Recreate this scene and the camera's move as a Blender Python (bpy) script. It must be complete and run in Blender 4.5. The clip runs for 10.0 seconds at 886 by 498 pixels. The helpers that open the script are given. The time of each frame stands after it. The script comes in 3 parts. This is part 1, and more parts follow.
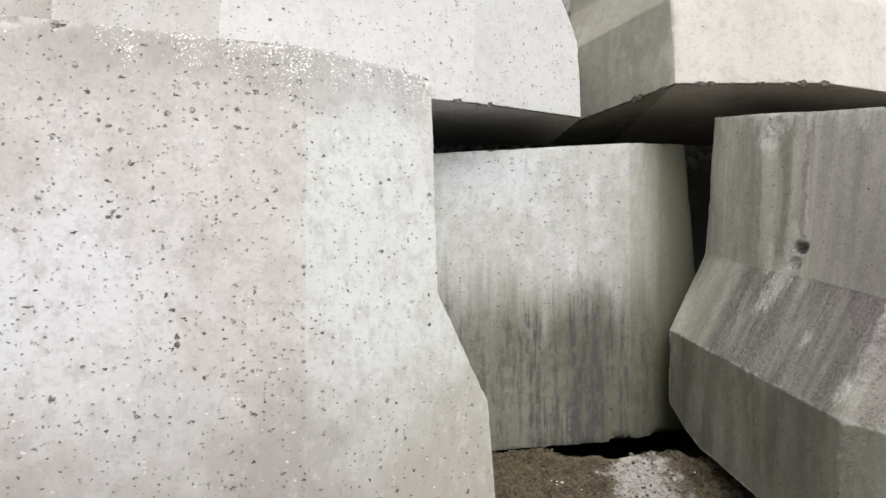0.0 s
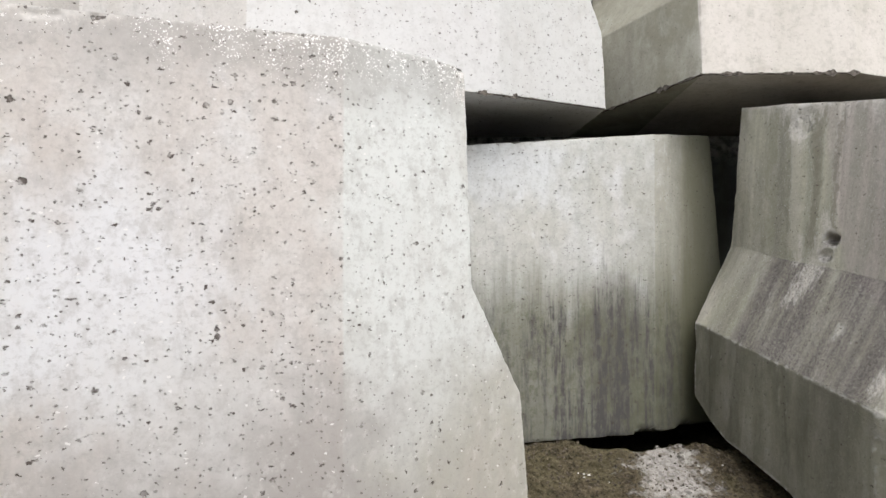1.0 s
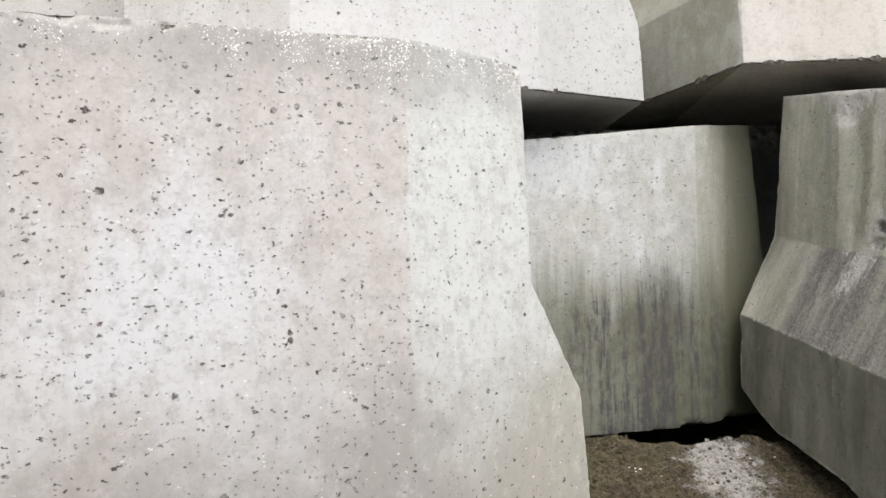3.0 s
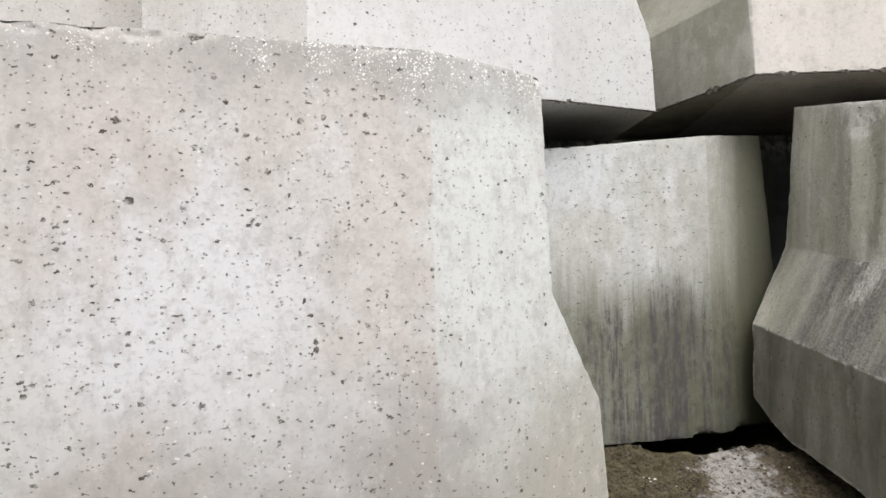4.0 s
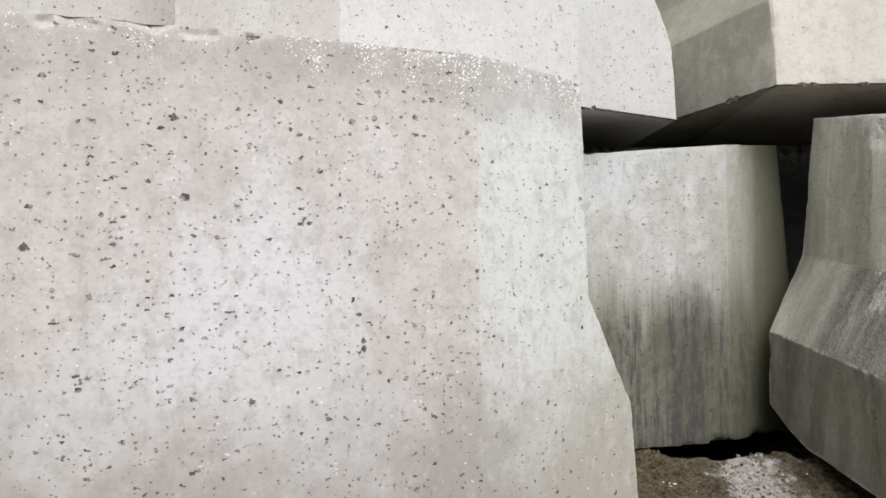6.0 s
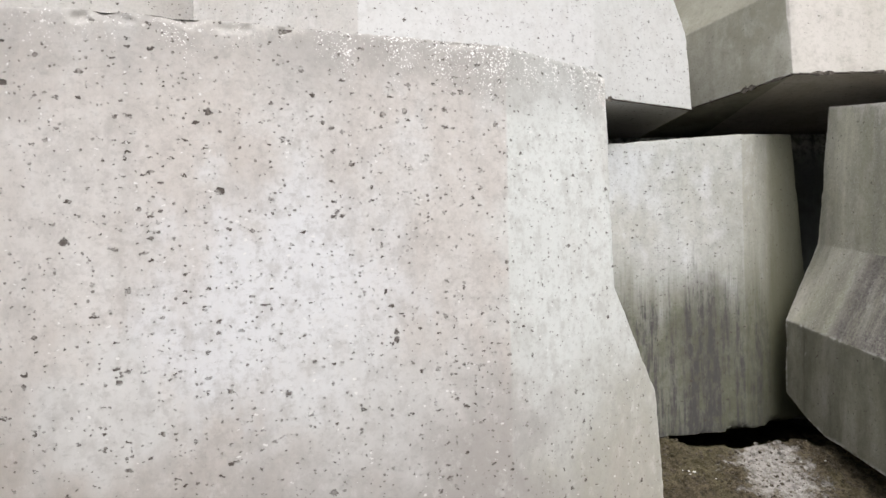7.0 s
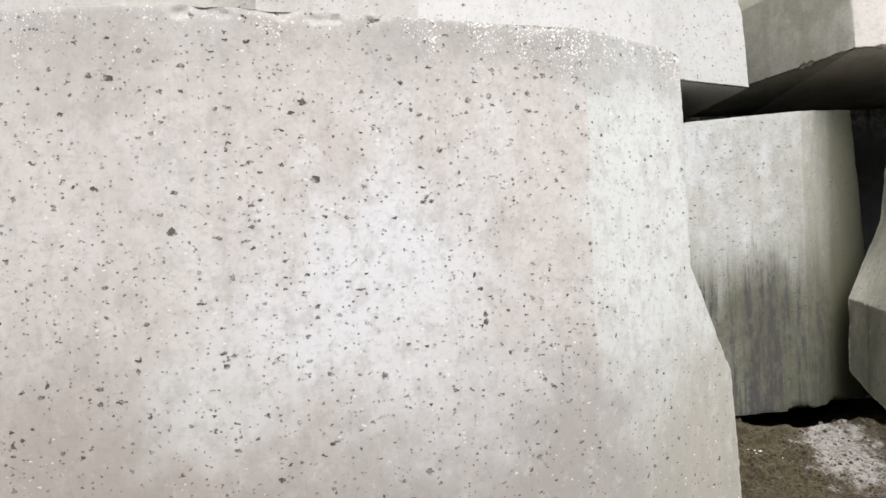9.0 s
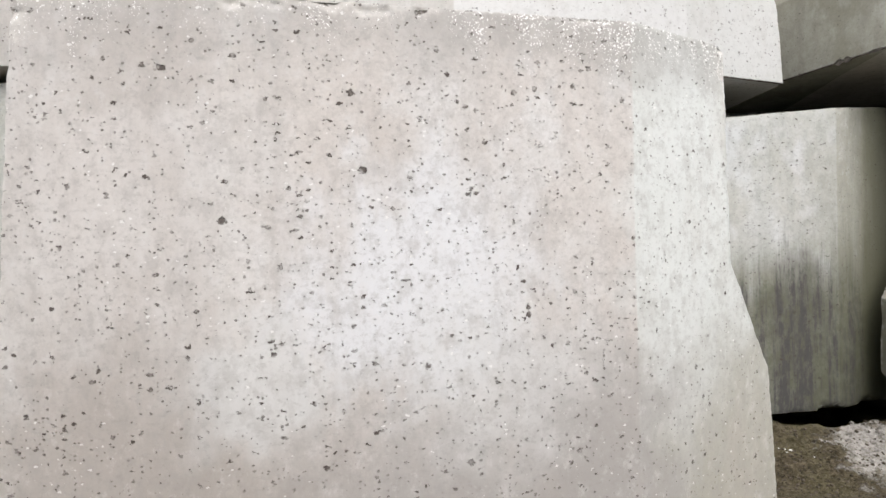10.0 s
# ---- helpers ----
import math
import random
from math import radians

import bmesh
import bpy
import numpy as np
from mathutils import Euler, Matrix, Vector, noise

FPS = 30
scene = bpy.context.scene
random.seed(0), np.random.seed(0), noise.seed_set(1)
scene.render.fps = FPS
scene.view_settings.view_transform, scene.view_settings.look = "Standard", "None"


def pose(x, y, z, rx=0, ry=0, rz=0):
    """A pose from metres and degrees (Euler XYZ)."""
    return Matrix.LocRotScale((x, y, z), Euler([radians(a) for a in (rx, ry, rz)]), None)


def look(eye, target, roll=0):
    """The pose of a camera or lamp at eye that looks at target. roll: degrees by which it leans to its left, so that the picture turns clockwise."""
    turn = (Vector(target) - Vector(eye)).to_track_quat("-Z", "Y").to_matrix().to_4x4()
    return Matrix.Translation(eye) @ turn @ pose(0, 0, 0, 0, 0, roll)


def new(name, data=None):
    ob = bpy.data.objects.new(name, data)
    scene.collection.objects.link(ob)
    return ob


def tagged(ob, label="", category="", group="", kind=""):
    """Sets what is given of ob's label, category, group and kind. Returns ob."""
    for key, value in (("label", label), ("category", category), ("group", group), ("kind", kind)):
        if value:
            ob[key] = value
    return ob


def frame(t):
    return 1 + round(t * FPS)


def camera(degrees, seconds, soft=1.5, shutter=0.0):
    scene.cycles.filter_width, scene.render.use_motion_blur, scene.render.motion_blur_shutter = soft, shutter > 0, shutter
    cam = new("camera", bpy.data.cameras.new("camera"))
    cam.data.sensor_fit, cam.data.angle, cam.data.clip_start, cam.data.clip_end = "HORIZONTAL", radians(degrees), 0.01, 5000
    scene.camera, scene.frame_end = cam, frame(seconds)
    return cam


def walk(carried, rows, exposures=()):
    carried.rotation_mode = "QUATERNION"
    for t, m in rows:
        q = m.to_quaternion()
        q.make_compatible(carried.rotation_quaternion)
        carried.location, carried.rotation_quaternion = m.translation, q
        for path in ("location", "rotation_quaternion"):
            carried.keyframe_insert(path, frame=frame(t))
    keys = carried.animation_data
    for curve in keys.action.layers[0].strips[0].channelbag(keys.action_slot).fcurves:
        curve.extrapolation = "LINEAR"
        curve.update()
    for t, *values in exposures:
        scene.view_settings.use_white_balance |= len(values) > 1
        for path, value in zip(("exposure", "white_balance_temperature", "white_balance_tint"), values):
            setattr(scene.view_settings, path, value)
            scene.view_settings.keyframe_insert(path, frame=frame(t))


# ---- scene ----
cam = camera(68.4, 10.0)
EXPOSURE, KELVIN, TINT = 0.60, 6500, 10
METRES, EYE, TILT, LEAN, TURN = 1.0, 1.31, 0.0, 0.0, 0.0
ROWS = [
    (0.0, 0.0, 0.0, 0.0, 0.0, 0.0, -0.0),
    (0.5, -0.05, 0.0053, -0.0023, 0.45, -0.36, -0.03),
    (1.0, -0.0997, 0.0082, -0.0065, 0.78, -0.56, 0.12),
    (1.5, -0.1529, 0.0111, -0.0013, 1.31, -0.99, 0.33),
    (2.0, -0.1968, 0.011, -0.0007, 1.47, -1.25, 0.91),
    (2.5, -0.243, 0.0079, 0.0054, 1.85, -1.21, 1.48),
    (4.0, -0.3778, -0.0106, 0.0188, 1.76, -0.23, 1.39),
    (4.5, -0.4191, -0.0166, 0.0192, 1.66, -0.04, 1.08),
    (5.0, -0.4654, -0.0213, 0.0158, 1.36, 0.07, 0.5),
    (5.5, -0.5137, -0.0306, 0.0132, 1.19, 0.24, 0.27),
    (7.0, -0.6634, -0.0592, 0.0066, 1.29, -0.46, 0.93),
    (7.5, -0.7188, -0.0717, 0.0075, 1.68, -0.95, 1.13),
    (8.0, -0.7764, -0.0823, 0.005, 2.06, -1.24, 1.63),
    (8.5, -0.8277, -0.0917, 0.0055, 2.61, -1.55, 1.88),
    (9.0, -0.8803, -0.1022, 0.0041, 3.37, -1.62, 2.06),
    (9.5, -0.934, -0.1086, 0.0022, 4.02, -1.87, 1.85),
    (10.0, -0.9864, -0.1154, -0.0042, 4.51, -2.0, 1.34),
]
walk_rows = [(t, pose(0, 0, EYE, TILT, LEAN, TURN) @ pose(METRES * x, METRES * y, METRES * z, 90 + pitch, roll, yaw)) for t, x, y, z, yaw, pitch, roll in ROWS]
walk(cam, walk_rows, exposures=[(t, EXPOSURE + stops, KELVIN, TINT) for t, stops in ((0.0, 0.0), (2.0, 0.06), (4.0, -0.04), (5.5, -0.10), (7.5, -0.02), (9.0, 0.05), (10.0, 0.02))])

# ---- sky and sun: bright overcast, light from behind and above the camera ----
world = bpy.data.worlds.new("sky")
scene.world = world
world.use_nodes = True
wn, wl = world.node_tree.nodes, world.node_tree.links
sky = wn.new("ShaderNodeTexSky")
sky.sky_type, sky.sun_disc = "NISHITA", False
sky.sun_elevation, sky.sun_rotation = radians(53), radians(157)
sky.dust_density, sky.air_density = 4.0, 1.0
grey = wn.new("ShaderNodeHueSaturation")
grey.inputs["Saturation"].default_value = 0.25
wl.new(sky.outputs["Color"], grey.inputs["Color"])
wl.new(grey.outputs["Color"], wn["Background"].inputs["Color"])
wn["Background"].inputs["Strength"].default_value = 0.15

sun_data = bpy.data.lights.new("sun", "SUN")
sun_data.energy, sun_data.angle, sun_data.color = 1.2, radians(50), (1.0, 0.98, 0.96)
sun = new("sun", sun_data)
sun.matrix_world = look((4.0, -7.5, 13.2), (0, 2, 0))


# ---- materials ----
class Nodes:
    """A short way to write a node material."""

    def __init__(self, name):
        self.mat = bpy.data.materials.new(name)
        self.mat.use_nodes = True
        self.t = self.mat.node_tree
        self.bsdf = self.t.nodes["Principled BSDF"]
        self.place = self.t.nodes.new("ShaderNodeNewGeometry").outputs["Position"]

    def put(self, node, key, value):
        if value is None:
            return
        if isinstance(value, bpy.types.NodeSocket):
            self.t.links.new(value, node.inputs[key])
        else:
            node.inputs[key].default_value = value

    def math(self, op, a, b=None, c=None, clamp=False):
        n = self.t.nodes.new("ShaderNodeMath")
        n.operation, n.use_clamp = op, clamp
        for i, v in enumerate((a, b, c)):
            self.put(n, i, v)
        return n.outputs[0]

    def step(self, v, lo, hi, to0=0.0, to1=1.0):
        n = self.t.nodes.new("ShaderNodeMapRange")
        n.interpolation_type = "SMOOTHSTEP"
        for key, x in (("Value", v), ("From Min", lo), ("From Max", hi), ("To Min", to0), ("To Max", to1)):
            self.put(n, key, x)
        return n.outputs["Result"]

    def scaled(self, scale, shift=(0, 0, 0), turn=0.0):
        n = self.t.nodes.new("ShaderNodeMapping")
        self.put(n, "Vector", self.place)
        n.inputs["Scale"].default_value = scale
        n.inputs["Location"].default_value = shift
        n.inputs["Rotation"].default_value = (0, 0, turn)
        return n.outputs["Vector"]

    def noise(self, vec, scale, detail=4.0, rough=0.55, warp=0.0):
        n = self.t.nodes.new("ShaderNodeTexNoise")
        for key, x in (("Vector", vec), ("Scale", scale), ("Detail", detail), ("Roughness", rough), ("Distortion", warp)):
            self.put(n, key, x)
        return n.outputs["Fac"]

    def cells(self, vec, scale, feature="F1", jitter=1.0):
        n = self.t.nodes.new("ShaderNodeTexVoronoi")
        n.feature = feature
        for key, x in (("Vector", vec), ("Scale", scale), ("Randomness", jitter)):
            self.put(n, key, x)
        return n.outputs["Distance"], n.outputs["Color"]

    def mix(self, fac, a, b, kind="MIX"):
        n = self.t.nodes.new("ShaderNodeMix")
        n.data_type, n.blend_type = "RGBA", kind
        for key, x in ((0, fac), (6, a), (7, b)):
            if isinstance(x, tuple) and len(x) == 3:
                x = (*x, 1.0)
            self.put(n, key, x)
        return n.outputs[2]

    def warped(self, vec, scale, amount):
        n = self.t.nodes.new("ShaderNodeTexNoise")
        self.put(n, "Vector", vec)
        n.inputs["Scale"].default_value = scale
        m = self.t.nodes.new("ShaderNodeVectorMath")
        m.operation = "MULTIPLY_ADD"
        self.t.links.new(n.outputs["Color"], m.inputs[0])
        m.inputs[1].default_value = (amount,) * 3
        self.put(m, 2, vec)
        return m.outputs[0]

    def axis(self, i):
        n = self.t.nodes.new("ShaderNodeSeparateXYZ")
        self.put(n, 0, self.place)
        return n.outputs[i]

    def bump(self, height, strength, distance, normal=None):
        n = self.t.nodes.new("ShaderNodeBump")
        for key, x in (("Height", height), ("Strength", strength), ("Distance", distance), ("Normal", normal)):
            self.put(n, key, x)
        return n.outputs["Normal"]

    def done(self, color, rough, normal=None):
        self.put(self.bsdf, "Base Color", color)
        self.put(self.bsdf, "Roughness", rough)
        self.put(self.bsdf, "Normal", normal)
        self.bsdf.inputs["Specular IOR Level"].default_value = 0.25
        return self.mat


def pores(m, vec, scale, biggest, amount):
    """Air holes left in the cast face: 1 inside a hole."""
    d, c = m.cells(vec, scale)
    sep = m.t.nodes.new("ShaderNodeSeparateColor")
    m.put(sep, 0, c)
    size = m.math("MULTIPLY", m.math("POWER", sep.outputs[0], 3.0), biggest)
    chosen = m.math("LESS_THAN", sep.outputs[1], amount)
    size = m.math("MULTIPLY", size, chosen)
    return m.step(m.math("SUBTRACT", size, d), 0.0, 0.05)


def concrete(name, base, warm, pale, pore=1.0, streak=0.0, algae=0.0, seed=0.0, fleck=None, damp=0.0, streak_top=1.2, heavy=None, moss_shade=None, pits=(), scars=(), facet_tint_shade=(), settled=0.0, blooms=(), foot_shade=None, mottle=0.34, sparse=None, low_dark=None, arris=(0.506, 0.545, 0.45), bands=(), soil=0.0):
    m = Nodes(name)
    shift = (seed * 3.7, seed * 1.9, seed * 2.3)
    p = m.scaled((1, 1, 1), shift)
    tall = m.scaled((1, 1, 0.12), shift)
    broad = m.noise(p, 1.6, 3)
    cloud = m.noise(m.scaled((1, 1, 0.7), shift), 5.0, 6, 0.6, 0.4)
    run = m.noise(tall, 9.0, 5, 0.6)
    fine = m.noise(p, 70.0, 4, 0.65)
    col = m.mix(m.step(broad, 0.35, 0.65), base, warm)
    col = m.mix(m.step(cloud, 0.48, 0.72), col, pale)
    col = m.mix(m.step(m.noise(m.scaled((1, 1, 0.8), (seed, 8.3, 2.1)), 1.9, 6, 0.62), 0.47, 0.66, 0.0, 0.6), col, pale)
    col = m.mix(m.math("MULTIPLY", m.step(run, 0.5, 0.75), 0.35), col, tuple(0.62 * v for v in base))
    col = m.mix(m.step(fine, 0.35, 0.75, 0.0, 0.28), col, tuple(0.6 * v for v in base))
    # tint from x onward: cast colour, and on some faces their shade
    for x, to, amount, soft_by in facet_tint_shade:
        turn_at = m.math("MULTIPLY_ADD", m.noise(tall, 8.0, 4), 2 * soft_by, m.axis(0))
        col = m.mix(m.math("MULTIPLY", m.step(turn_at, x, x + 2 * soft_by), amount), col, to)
    for x, z, wide, tall_by, amount, to in blooms:
        off = m.t.nodes.new("ShaderNodeMapping")
        m.put(off, "Vector", m.warped(m.place, 5.0, 0.5))
        off.inputs["Location"].default_value = (-(x + 0.25) / wide, 0, -(z + 0.25) / tall_by)
        off.inputs["Scale"].default_value = (1 / wide, 0, 1 / tall_by)
        far = m.t.nodes.new("ShaderNodeVectorMath")
        far.operation = "LENGTH"
        m.put(far, 0, off.outputs[0])
        ragged = m.math("MULTIPLY_ADD", m.noise(m.scaled((1, 1, 0.5), shift), 11.0, 6, 0.7), 1.1, far.outputs["Value"])
        col = m.mix(m.step(ragged, 0.9, 1.75, amount, 0.0), col, to)
    tea = m.noise(m.scaled((1, 1, 0.45), (seed * 2.1, 4.4, 0.7)), 2.6, 6, 0.66)
    col = m.mix(m.step(tea, 0.5, 0.72, 0.0, 0.36), col, tuple(v * k for v, k in zip(base, (0.80, 0.765, 0.735))))
    blot = m.noise(m.scaled((1, 1, 0.8), shift), 17.0, 6, 0.72)
    col = m.mix(m.step(blot, 0.46, 0.66, 0.0, mottle), col, tuple(0.58 * v for v in base))
    col = m.mix(m.step(blot, 0.32, 0.46, mottle, 0.0), col, pale)
    crumb = m.noise(m.scaled((1, 1, 1.4), (seed, 0.3, 6.1)), 42.0, 5, 0.7)
    col = m.mix(m.step(crumb, 0.50, 0.68, 0.0, 0.8 * mottle), col, tuple(0.5 * v for v in base))
    if algae:
        green = m.math("MULTIPLY", m.step(m.noise(tall, 4.0, 4), 0.38, 0.7), algae)
        col = m.mix(green, col, (0.13, 0.135, 0.07))
    if low_dark:
        # darker towards the bottom, with a ragged upper edge
        high, share, tint = low_dark
        low_line = m.math("MULTIPLY_ADD", m.noise(m.scaled((1, 1, 0.06), (seed, 0.9, 0.0)), 9.0, 6, 0.72), -0.9, m.axis(2))
        col = m.mix(m.math("MULTIPLY", m.step(low_line, high - 0.95, high - 0.3, 1.0, 0.0), m.step(blot, 0.3, 0.6, share, 0.72 * share)), col, tint)
    if streak:
        # soot runs that start at uneven heights and hang in threads
        starts = m.noise(m.scaled((1, 1, 0.004), (seed, 2.2, 0)), 9.0, 6, 0.78)
        group = m.noise(m.scaled((1, 1, 0.004), (seed, 6.2, 0)), 3.2, 2, 0.5)
        top = m.math("MULTIPLY_ADD", starts, 1.7, m.math("MULTIPLY_ADD", group, 1.1, streak_top - 1.4))
        low = m.step(m.math("SUBTRACT", m.axis(2), top), -0.34, 0.05, 1.0, 0.0)
        thread = m.step(m.noise(m.scaled((1, 1, 0.06), shift), 21.0, 6, 0.7), 0.40, 0.62, 0.1, 1.0)
        grainy = m.step(m.noise(m.scaled((1, 1, 0.5), shift), 19.0, 6, 0.78), 0.34, 0.62, 0.15, 1.0)
        near_heart = m.step(m.math("ABSOLUTE", m.math("SUBTRACT", m.axis(0), 0.86)), 0.22, 0.55, 1.0, 0.6)
        dark = m.math("MULTIPLY", m.math("MULTIPLY", low, m.math("MULTIPLY", thread, grainy)), m.math("MULTIPLY", near_heart, streak), clamp=True)
        col = m.mix(dark, col, (0.085, 0.081, 0.079))
    if moss_shade:
        # right facet: greenish moss tone, also darkened for the neighbour block's shade
        tone_mask = m.step(m.math("ADD", m.axis(0), m.math("MULTIPLY", m.noise(tall, 6.0, 5, 0.65), 0.35)), moss_shade, moss_shade + 0.3)
        col = m.mix(m.math("MULTIPLY", tone_mask, 0.8), col, (0.135, 0.132, 0.082))
    if heavy:
        worn = m.step(m.noise(m.scaled((0.2, 1, 0.2), shift), 3.4, 4, 0.55), 0.40, 0.64)
        band = m.step(m.noise(m.scaled((0.06, 1, 0.06), (seed, 1.7, 0)), 10.0, 3, 0.5), 0.42, 0.62)
        col = m.mix(m.math("MULTIPLY", band, 0.5), col, tuple(0.5 * v for v in base))
        speck = m.noise(p, 30.0, 6, 0.75)
        worn = m.math("MULTIPLY", worn, m.step(speck, 0.25, 0.65, 0.5, 1.0))
        col = m.mix(m.math("MULTIPLY", worn, heavy), col, (0.10, 0.092, 0.086))
        col = m.mix(m.step(m.noise(p, 48.0, 5, 0.75), 0.60, 0.72, 0.0, 0.6), col, pale)
        gritty = m.noise(m.scaled((0.6, 1, 0.6), shift), 95.0, 5, 0.8)
        col = m.mix(m.step(gritty, 0.50, 0.66, 0.0, 0.22), col, (0.14, 0.125, 0.11))
        col = m.mix(m.step(gritty, 0.34, 0.48, 0.25, 0.0), col, pale)
        col = m.mix(m.step(m.noise(p, 120.0, 2, 0.5), 0.685, 0.72, 0.0, 0.9), col, (0.75, 0.74, 0.71))
    for y, half, share, tint in bands:
        across = m.math("ABSOLUTE", m.math("SUBTRACT", m.math("MULTIPLY_ADD", m.noise(m.scaled((1, 1, 0.35), shift), 9.0, 6, 0.75), 0.16, m.axis(1)), y + 0.08))
        stripe = m.math("MULTIPLY", m.step(across, 0.4 * half, 1.3 * half, share, 0.0), m.step(m.axis(2), 1.2, 1.3))
        col = m.mix(m.math("MULTIPLY", stripe, m.step(m.noise(p, 26.0, 5, 0.75), 0.3, 0.55, 0.5, 1.0)), col, tint)
    if settled:
        up = m.t.nodes.new("ShaderNodeSeparateXYZ")
        m.put(up, 0, m.t.nodes["Geometry"].outputs["Normal"])
        lie = m.step(up.outputs[2], 0.16, 0.32)
        lie = m.math("MULTIPLY", lie, m.step(m.math("MULTIPLY_ADD", m.noise(p, 8.0, 4), 0.2, m.axis(1)), 3.92, 4.08, 1.0, 0.15))
        lie = m.math("MULTIPLY", lie, m.step(m.axis(2), 1.6, 1.7, 1.0, 0.0))
        comb = m.math("MULTIPLY_ADD", m.noise(m.scaled((0.07, 1, 0.07), shift), 24.0, 5, 0.7), 0.5, m.math("MULTIPLY", m.noise(m.scaled((0.2, 1, 0.2), shift), 6.0, 4, 0.6), 0.5))
        lie = m.math("MULTIPLY", lie, m.step(m.noise(p, 70.0, 5, 0.8), 0.36, 0.64, 1.0, 0.55))
        col = m.mix(m.math("MULTIPLY", lie, m.step(comb, 0.40, 0.66, settled, 0.4 * settled)), col, (0.12, 0.105, 0.106))
        worn_line = m.step(m.noise(m.scaled((0.09, 1, 0.09), (seed, 3.3, 0)), 13.0, 5, 0.65), 0.59, 0.70)
        worn_line = m.math("MULTIPLY", worn_line, m.step(m.noise(p, 34.0, 6, 0.8), 0.42, 0.58, 0.1, 0.7))
        col = m.mix(m.math("MULTIPLY", worn_line, lie), col, (0.36, 0.335, 0.31))
    if foot_shade:
        # foot below the ridge: olive tone, darkened in place of its shade
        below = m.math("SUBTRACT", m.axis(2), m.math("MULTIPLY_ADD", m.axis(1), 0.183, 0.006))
        low = m.math("MULTIPLY", m.step(below, -0.012, 0.004, 1.0, 0.0), m.step(m.noise(m.scaled((0.3, 1, 0.3), shift), 6.0, 6, 0.7), 0.2, 0.7, foot_shade, 0.55 * foot_shade))
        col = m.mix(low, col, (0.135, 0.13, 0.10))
    if soil:
        # dark soil colour added on unseen flat tops to cut bounced light
        level = m.t.nodes.new("ShaderNodeSeparateXYZ")
        m.put(level, 0, m.t.nodes["Geometry"].outputs["Normal"])
        col = m.mix(m.math("MULTIPLY", m.step(level.outputs[2], 0.75, 0.9), m.step(cloud, 0.3, 0.6, 0.8 * soil, soil)), col, (0.075, 0.066, 0.046))
    rough_spots = None
    for x, y, z, rad in scars:
        off = m.t.nodes.new("ShaderNodeVectorMath")
        off.operation = "DISTANCE"
        m.put(off, 0, m.scaled((0.5, 1, 0.5)) if heavy else m.place)
        off.inputs[1].default_value = (x * 0.5, y, z * 0.5) if heavy else (x, y, z)
        hurt = m.step(m.math("MULTIPLY_ADD", m.noise(m.scaled((0.3, 1, 0.3), shift), 30.0, 6, 0.8), 4.2 * rad, off.outputs["Value"]), (2.2 if heavy else 2.7) * rad, (3.1 if heavy else 3.5) * rad, 1.0, 0.0)
        rough_spots = hurt if rough_spots is None else m.math("MAXIMUM", rough_spots, hurt)
    if rough_spots is not None:
        col = m.mix(m.math("MULTIPLY", rough_spots, m.step(m.noise(p, 75.0, 4, 0.7), 0.36, 0.58, 0.22, 0.8 if heavy else 0.95)), col, (0.68, 0.65, 0.61))
    if damp:
        tone_mask = m.step(m.math("ADD", m.axis(2), m.math("MULTIPLY", m.noise(m.scaled((1, 1, 0.3), shift), 4.0, 5, 0.65), 0.5)), 2.0, 2.32)
        col = m.mix(m.math("MULTIPLY", tone_mask, damp), col, tuple(0.5 * v for v in base))
    # arrises worn pale
    sharp = m.step(m.t.nodes["Geometry"].outputs["Pointiness"], arris[0], arris[1])
    col = m.mix(m.math("MULTIPLY", sharp, m.step(m.noise(p, 16.0, 5, 0.7), 0.38, 0.62, 0.0, arris[2])), col, (0.66, 0.645, 0.62))
    holes = None
    if pore:
        thick = m.step(broad, 0.3, 0.6, 0.6, 1.0)
        if sparse:
            thick = m.math("MULTIPLY", thick, m.step(m.axis(0), sparse - 0.02, sparse + 0.02, 1.0, 0.5))
        a = pores(m, m.warped(m.scaled((0.9, 1, 1.3), shift), 85.0, 0.030), 36.0, 0.36 * pore, thick)
        b = pores(m, m.warped(m.scaled((0.9, 1, 1.6), (seed, 3.1, 1.7)), 80.0, 0.045), 14.0, 0.17 * pore, 0.55)
        c = pores(m, m.warped(m.scaled((1, 1, 1.2), (seed, 5.1, 4.7)), 90.0, 0.012), 70.0, 0.42 * pore, 0.6)
        holes = m.math("MAXIMUM", m.math("MAXIMUM", a, b), m.math("MULTIPLY", c, 0.75))
        if pits:
            flat = m.t.nodes.new("ShaderNodeVectorMath")
            flat.operation = "MULTIPLY"
            m.put(flat, 0, m.warped(m.place, 75.0, 0.024))
            flat.inputs[1].default_value = (1, 0, 1)
        for x, z, rad, wide in pits:
            off = m.t.nodes.new("ShaderNodeMapping")
            m.put(off, "Vector", flat.outputs[0])
            off.inputs["Location"].default_value = (-(x + 0.012) / wide, 0, -(z + 0.012) * wide)
            off.inputs["Scale"].default_value = (1 / wide, 1, wide)
            size = m.t.nodes.new("ShaderNodeVectorMath")
            size.operation = "LENGTH"
            m.put(size, 0, off.outputs[0])
            holes = m.math("MAXIMUM", holes, m.step(size.outputs["Value"], rad * 0.75, rad, 1.0, 0.0))
        # dark hole colour stands for dirt and for shade inside the pits
        col = m.mix(m.math("MULTIPLY", holes, m.step(m.noise(p, 38.0, 3), 0.36, 0.60, 0.35, 0.95)), col, (0.088, 0.072, 0.063))
    if fleck:
        lo, hi = fleck
